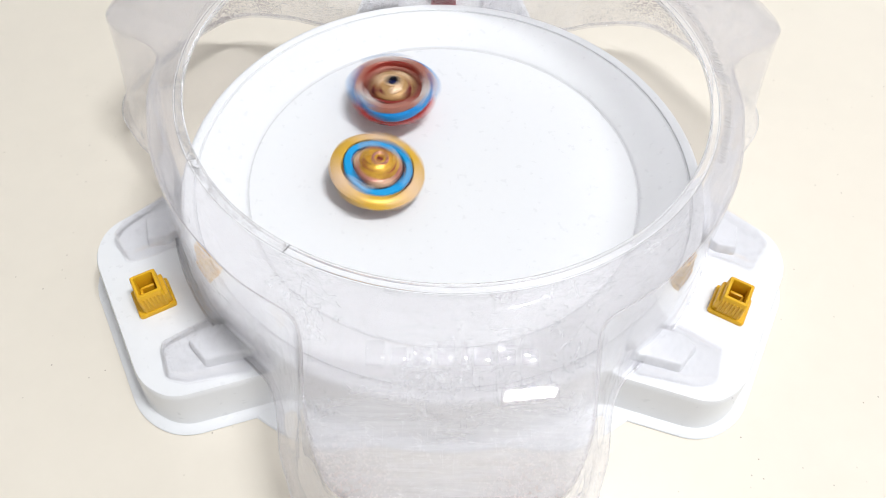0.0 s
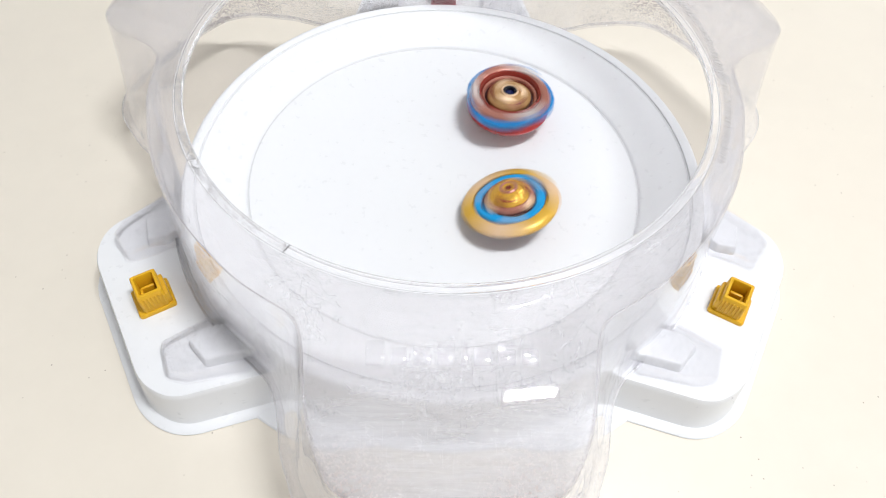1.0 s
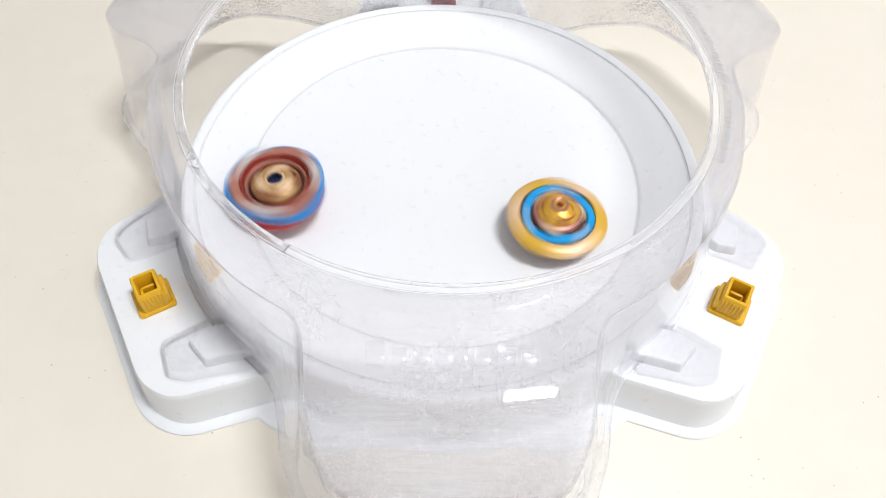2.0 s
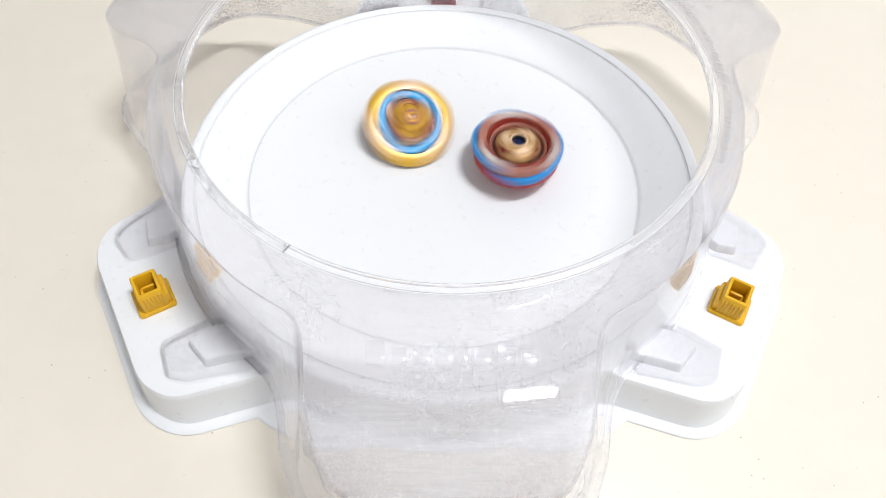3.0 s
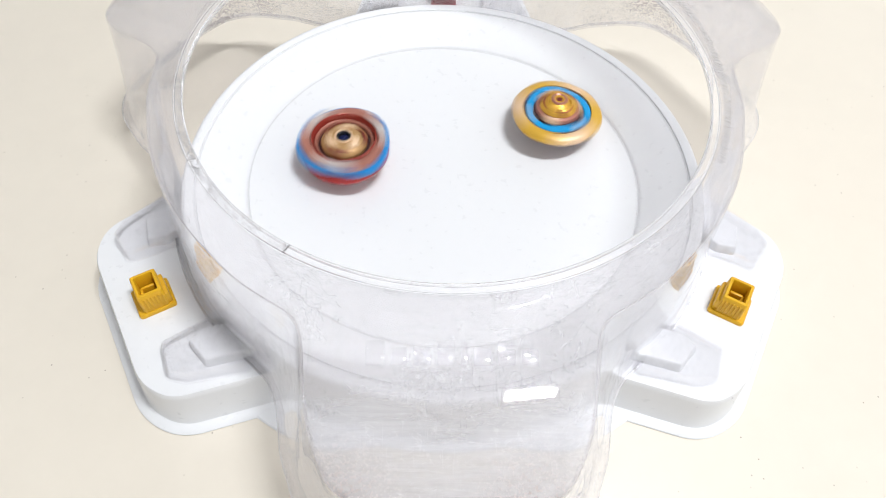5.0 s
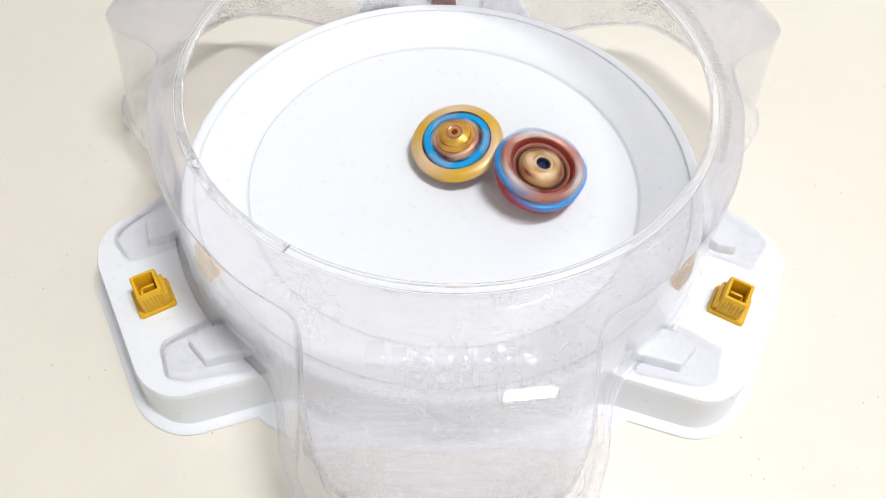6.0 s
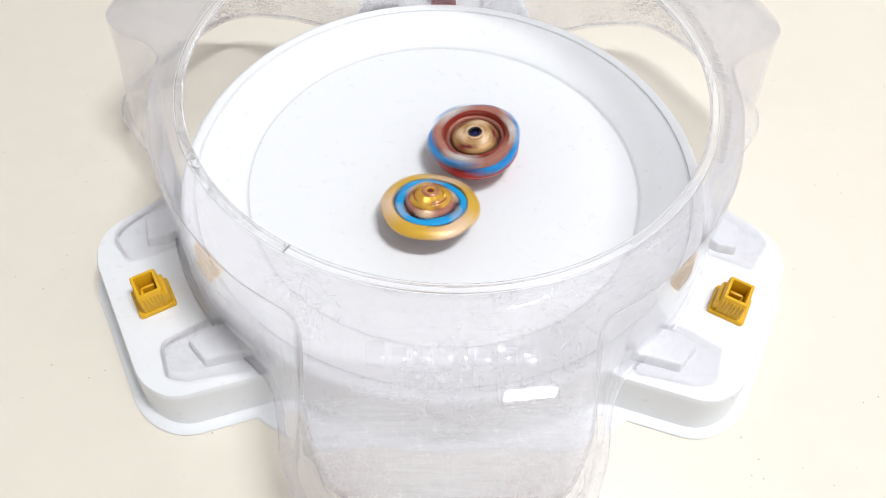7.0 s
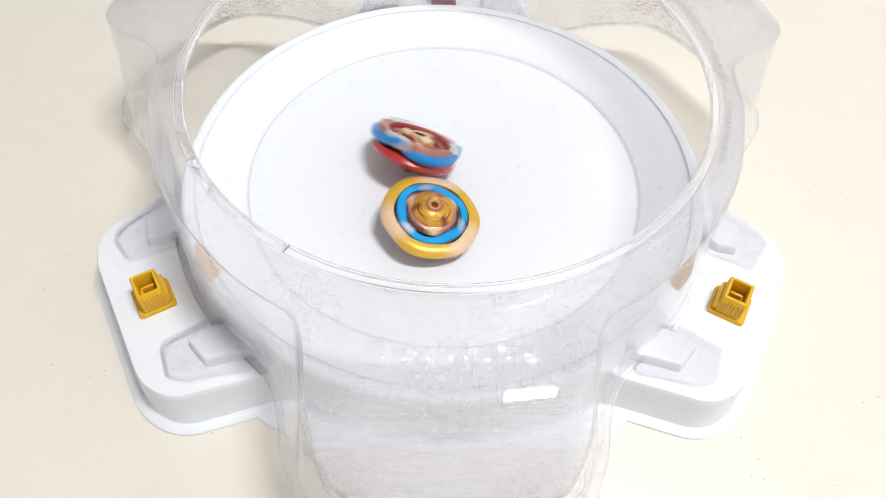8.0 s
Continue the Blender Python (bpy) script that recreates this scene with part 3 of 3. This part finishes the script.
def gold_top():
    t = empty("gold_spinning_top", pose(0, 0, 0.02), "gold and blue plastic spinning top with a domed centre", "spinning top", "spinning tops")
    part("tip", lathe([(0.0004, 0.0), (0.0014, 0.0004), (0.0018, 0.002), (0.0044, 0.0036), (0.0060, 0.0052), (0.0062, 0.0075), (0.0004, 0.0075)], 40, False, (True, True)), SILVER, t, "grey metal tip")
    part("disc", lathe([(0.0055, 0.0060), (0.0130, 0.0064), (0.0178, 0.0076), (0.0208, 0.0094), (0.0212, 0.0108), (0.0055, 0.0116)], 72, False, (True, True)), DARK_RED, t, "dark red lower disc")
    part("body", lathe([(0.0110, 0.0100), (0.0216, 0.0098), (0.0226, 0.0110), (0.0216, 0.0124), (0.0178, 0.0130), (0.0110, 0.0122)], 72, True), ROSE, t, "rust-brown ring under the wings")
    # solid ring, near black to imitate shade in the gap beside the wings
    part("gap_ring", lathe([(0.0160, 0.0118), (0.0178, 0.0118), (0.0178, 0.0134), (0.0160, 0.0130)], 72, True), MAROON_BLACK, t, "dark ring filling the gap inside the outer wings, coloured as its shade")
    for i in range(3):
        a = 120 * i
        sec = [(0.0176, 0.0112), (0.0218, 0.0096), (0.0236, 0.0103), (0.0240, 0.0118), (0.0229, 0.0136), (0.0200, 0.0146), (0.0178, 0.0145)]
        part("wing", arc_blade(sec, a - 1, a + 68, 16, 0.86, 0.0006, 0.0003), GOLD, t, "gold curved outer wing")
        sec2 = [(0.0176, 0.0112), (0.0218, 0.0098), (0.0235, 0.0105), (0.0238, 0.0118), (0.0226, 0.0133), (0.0198, 0.0142), (0.0178, 0.0141)]
        part("pale_wing", arc_blade(sec2, a + 64, a + 122, 14, 0.82, 0.0006, 0.0005), CREAM_GOLD, t, "pale pink-gold curved outer wing")
        part("blue_arc", arc_blade([(0.0126, 0.0120), (0.0164, 0.0120), (0.0168, 0.0138), (0.0160, 0.0147), (0.0132, 0.0150), (0.0126, 0.0146)], a + 2, a + 108, 16, 0.8), CYAN, t, "bright blue arc")
        part("silver_arc", arc_blade([(0.0128, 0.0118), (0.0160, 0.0118), (0.0163, 0.0134), (0.0156, 0.0142), (0.0130, 0.0146)], a + 104, a + 124, 8, 0.7), SILVER, t)
        part("dome_flake", arc_blade([(0.0046, 0.0196), (0.0084, 0.0176), (0.0091, 0.0180), (0.0084, 0.0192), (0.0054, 0.0208)], a + 10, a + 66, 8, 0.5, 0.0006), DOME_GOLD, t)
        part("red_flake", arc_blade([(0.0050, 0.0188), (0.0082, 0.0168), (0.0090, 0.0172), (0.0082, 0.0184), (0.0056, 0.0202)], a + 66, a + 116, 8, 0.5), DARK_RED, t)
        part("pink_flake", arc_blade([(0.0088, 0.0156), (0.0112, 0.0146), (0.0118, 0.0150), (0.0112, 0.0162), (0.0092, 0.0172)], a + 30, a + 86, 8, 0.6), CREAM_GOLD, t)
    part("dark_ring", lathe([(0.0096, 0.0118), (0.0125, 0.0118), (0.0127, 0.0136), (0.0121, 0.0145), (0.0104, 0.0148)], 64, True), MAROON_BLACK, t)
    part("dome_foot", lathe([(0.0090, 0.0130), (0.0111, 0.0130), (0.0113, 0.0152), (0.0107, 0.0163), (0.0092, 0.0168)], 56, True), ROSE, t, "copper-pink foot of the dome")
    part("dome_groove", lathe([(0.0080, 0.0130), (0.0101, 0.0130), (0.0101, 0.0163), (0.0080, 0.0172)], 56, True), DARK_RED, t)
    part("dome", lathe([(0.0088, 0.0140), (0.0093, 0.0172), (0.0082, 0.0187), (0.0064, 0.0197), (0.0046, 0.0204), (0.0036, 0.0209), (0.0030, 0.0212), (0.0020, 0.0213), (0.0015, 0.0206), (0.0004, 0.0204)], 56, False, (True, True)), DOME_GOLD, t, "gold domed hub")
    part("dome_step", lathe([(0.0066, 0.0170), (0.0078, 0.0174), (0.0079, 0.0189), (0.0074, 0.0193), (0.0068, 0.0190)], 48, True), BRICK, t)
    part("crest", lathe([(0.0024, 0.0200), (0.0040, 0.0200), (0.0041, 0.0210), (0.0034, 0.0216), (0.0026, 0.0212)], 32, True), ROSE, t, "copper-pink ring at the crest")
    part("bolt", lathe([(0.0003, 0.0200), (0.0015, 0.0200), (0.0015, 0.0208), (0.0008, 0.0210), (0.0003, 0.0209)], 20, False, (True, True)), DARK_RED, t)
    for ob in t.children:                       # the dome stands a little taller, the whole top a little wider than drawn above
        for v in ob.data.vertices:
            if v.co.z > 0.0148:
                v.co.z = 0.0148 + (v.co.z - 0.0148) * 1.10
            wide = 1.05 + 0.06 * smoothstep((0.0185 - math.hypot(v.co.x, v.co.y)) / 0.003)
            v.co.x, v.co.y = v.co.x * wide, v.co.y * wide
    return t


# ================= build =================
stadium_base()
clear_cover()
for a, mat, lab in ((210, YELLOW, "yellow plastic plug with an open square socket"), (330, YELLOW, "yellow plastic plug with an open square socket"),
                    (90, MAROON, "dark red plastic plug with an open socket")):
    m = Matrix.Rotation(radians(TURN + a), 4, "Z") @ Matrix.Translation((0.1560, 0, DECK)) @ Matrix.Rotation(radians(180 if a == 210 else 0), 4, "Z")
    plug(m, mat, lab, 1 if a == 210 else -1)
RED_TOP = red_top()
GOLD_TOP = gold_top()


# ================= what moves =================
# seconds, red top x y lean_x lean_y, gold top x y lean_x lean_y: millimetres on the bowl, thousandths of lean
PATH = (
    (0, -31.0, 52.1, 0, 0, -37.0, -3.9, 183, -44),
    (0.1, -50.0, 53.2, 0, 0, -40.3, -16.6, 161, 19),
    (0.2, -56.5, 42.6, 0, 0, -41.3, -24.5, 138, 66),
    (0.3, -52.6, 25.4, 0, 0, -41.5, -23.4, 174, 59),
    (0.4, -42.9, 20.9, 0, 0, -32.0, -34.3, 134, 117),
    (0.5, -26.9, 20.7, 0, 0, -21.9, -41.0, 86, 208),
    (0.6, -5.7, 23.4, 0, 0, -11.6, -42.9, 40, 263),
    (0.7, 16.9, 31.7, 0, 0, 0.9, -42.4, -23, 257),
    (0.8, 31.1, 44.0, 0, 0, 13.5, -36.4, -91, 199),
    (0.9, 35.1, 47.7, 0, 0, 25.7, -31.5, -142, 176),
    (1, 34.2, 48.5, 0, 0, 36.9, -23.9, -217, 156),
    (1.1, 30.1, 38.7, 0, 0, 44.4, -15.9, -232, 97),
    (1.2, 14.3, 46.3, 0, 0, 50.9, -21.6, -140, 3),
    (1.3, -12.2, 49.0, 0, 0, 49.7, -38.8, -207, 4),
    (1.4, -32.9, 31.8, 0, 0, 38.5, -44.7, -268, -20),
    (1.5, -40.9, 4.4, 0, 0, 20.6, -45.8, -198, -5),
    (1.6, -46.9, -12.8, 0, 50, 15.6, -41.3, -148, 42),
    (1.7, -83.1, 5.3, 0, 100, 32.4, -45.8, -197, 85),
    (2, -82.4, -25.5, 0, 0, 56.9, -31.8, 0, 0),
    (2.25, -48.8, -50.0, 0, 0, 67.9, 4.5, 0, 0),
    (2.55, 5.1, -47.2, 0, 0, 48.7, 46.1, 0, 0),
    (2.8, 37.3, -19.7, 0, -50, 11.7, 57.0, 17, -405),
    (2.9, 35.7, -1.1, 10, -40, -2.5, 43.8, 108, -366),
    (3, 37.9, 12.8, 20, -30, -23.0, 35.9, 210, -424),
    (3.1, 42.3, 19.8, -27, -13, -41.1, 25.1, 281, -316),
    (3.2, 39.4, 23.4, -73, 3, -51.1, 9.3, 295, -108),
    (3.3, 29.7, 21.4, -120, 20, -59.7, -1.1, 319, -22),
    (3.4, 15.1, 17.7, -113, 13, -63.5, -17.1, 365, 71),
    (3.5, 0.2, 6.5, -107, 7, -59.9, -29.0, 382, 151),
    (3.6, -8.7, -2.8, -100, 0, -53.1, -40.5, 406, 164),
    (3.7, -5.1, -0.8, -50, 0, -45.6, -50.6, 309, 149),
    (3.8, -3.0, 4.5, 0, 0, -31.3, -59.9, 118, 224),
    (3.9, -0.9, 7.2, 25, 0, -15.6, -60.4, -4, 263),
    (4, 1.8, 9.1, 50, 0, 1.0, -51.1, -126, 228),
    (4.1, 2.0, 10.1, 75, 0, 15.5, -42.5, -262, 244),
    (4.2, -5.2, 34.3, 100, 0, 31.8, -35.5, -315, 211),
    (4.3, -15.1, 47.5, 75, 0, 42.0, -20.7, -360, 122),
    (4.4, -22.5, 49.7, 50, 0, 47.9, -9.2, -412, 72),
    (4.5, -25.4, 47.6, 25, 0, 47.3, 11.0, -437, -119),
    (4.6, -24.9, 35.5, 0, 0, 39.5, 28.7, -413, -375),
    (4.7, -20.9, 17.8, -50, 50, 30.6, 39.9, -433, -469),
    (5, -53.2, 8.4, 0, 0, 61.1, 41.6, 0, 0),
    (5.3, -34.6, -30.2, 0, 0, 61.0, 12.7, 0, 0),
    (5.55, 10.6, -46.9, 0, 0, 30.9, 6.7, 0, 0),
    (5.8, 49.5, -28.0, 0, 0, -1.4, 14.8, -60, -34),
    (5.9, 46.0, -11.9, 150, 0, 5.4, 16.0, -77, 38),
    (6, 47.2, -1.7, 150, -100, 8.0, 20.8, -163, -167),
    (6.1, 51.2, 6.4, 20, 0, 3.2, 23.8, -59, -156),
    (6.2, 51.7, 17.3, -50, 0, -1.9, 24.5, 6, -140),
    (6.3, 43.4, 23.2, -120, 0, -7.8, 23.3, 127, -178),
    (6.4, 46.1, 25.2, -160, 0, -18.1, 17.8, 287, -241),
    (6.5, 41.7, 24.3, -200, 0, -21.5, 10.1, 248, -157),
    (6.6, 29.5, 16.4, -200, 100, -19.7, 0.5, 212, 11),
    (6.7, 26.6, 14.8, -200, 0, -21.2, -8.1, 321, -64),
    (6.8, 30.5, 20.1, -200, -100, -21.2, -20.5, 339, 61),
    (6.9, 25.2, 18.5, -150, 0, -15.2, -28.5, 160, 235),
    (7, 17.3, 17.5, -100, 0, -6.3, -28.4, -4, 194),
    (7.1, 8.9, 19.1, 100, 100, 2.1, -26.7, -157, 186),
    (7.2, 4.6, 32.3, 300, -100, 8.7, -17.2, -224, 25),
    (7.3, 9.1, 38.5, 300, -250, 8.7, -13.1, -34, -68),
    (7.4, 14.3, 43.0, 0, -400, 13.0, -12.3, -152, 105),
    (7.5, 16.0, 39.3, -300, -350, 10.8, -6.0, -103, -237),
    (7.6, 23.0, 37.8, -500, -150, 5.3, -11.2, 271, -330),
    (7.7, 20.1, 25.1, -560, 230, -2.3, -20.4, 272, -147),
    (7.8, 11.3, 12.7, -430, 430, -1.8, -24.1, 185, -232),
    (7.9, -4.0, 6.0, 0, 600, -7.4, -31.3, 92, -87),
    (8, -20.4, 5.2, 300, 500, -8.0, -32.6, 195, -27),
)


def spin_at(t):
    """Degrees turned by then: fast at first, slowing down near the end."""
    slow = max(0.0, t - 6.4)
    return 2600.0 * t - 480.0 * slow * slow


def motions():
    times = [r[0] for r in PATH]
    for ob, col, sense in ((RED_TOP, 1, 1), (GOLD_TOP, 5, -1)):
        rows = []
        for k in range(241):
            t = k / 30
            x, y, lx, ly = (glide(times, [r[col + i] for r in PATH], t) / 1000 for i in range(4))
            axis = Vector((lx, ly, math.sqrt(max(0.1, 1 - lx * lx - ly * ly))))
            tilt = Vector((0, 0, 1)).rotation_difference(axis).to_matrix().to_4x4()
            lift = 0.0004 + 0.0016 * min(1.0, (lx * lx + ly * ly) * 4)
            m = Matrix.Translation((x, y, bowl_height(math.hypot(x, y)) + lift)) @ tilt @ Matrix.Rotation(radians(sense * spin_at(t)), 4, "Z")
            rows.append((t, m))
        walk(ob, rows)


def glide(xs, ys, x):
    """A smooth line through all knots (Catmull-Rom on uneven knots)."""
    if x >= xs[-1]:
        return ys[-1]
    i = max(k for k in range(len(xs) - 1) if xs[k] <= x)
    h = xs[i + 1] - xs[i]

    def slope(k):
        a, b = max(0, k - 1), min(len(xs) - 1, k + 1)
        return (ys[b] - ys[a]) / (xs[b] - xs[a])
    t = (x - xs[i]) / h
    return ((2 * t**3 - 3 * t**2 + 1) * ys[i] + (t**3 - 2 * t**2 + t) * h * slope(i)
            + (-2 * t**3 + 3 * t**2) * ys[i + 1] + (t**3 - t**2) * h * slope(i + 1))


motions()
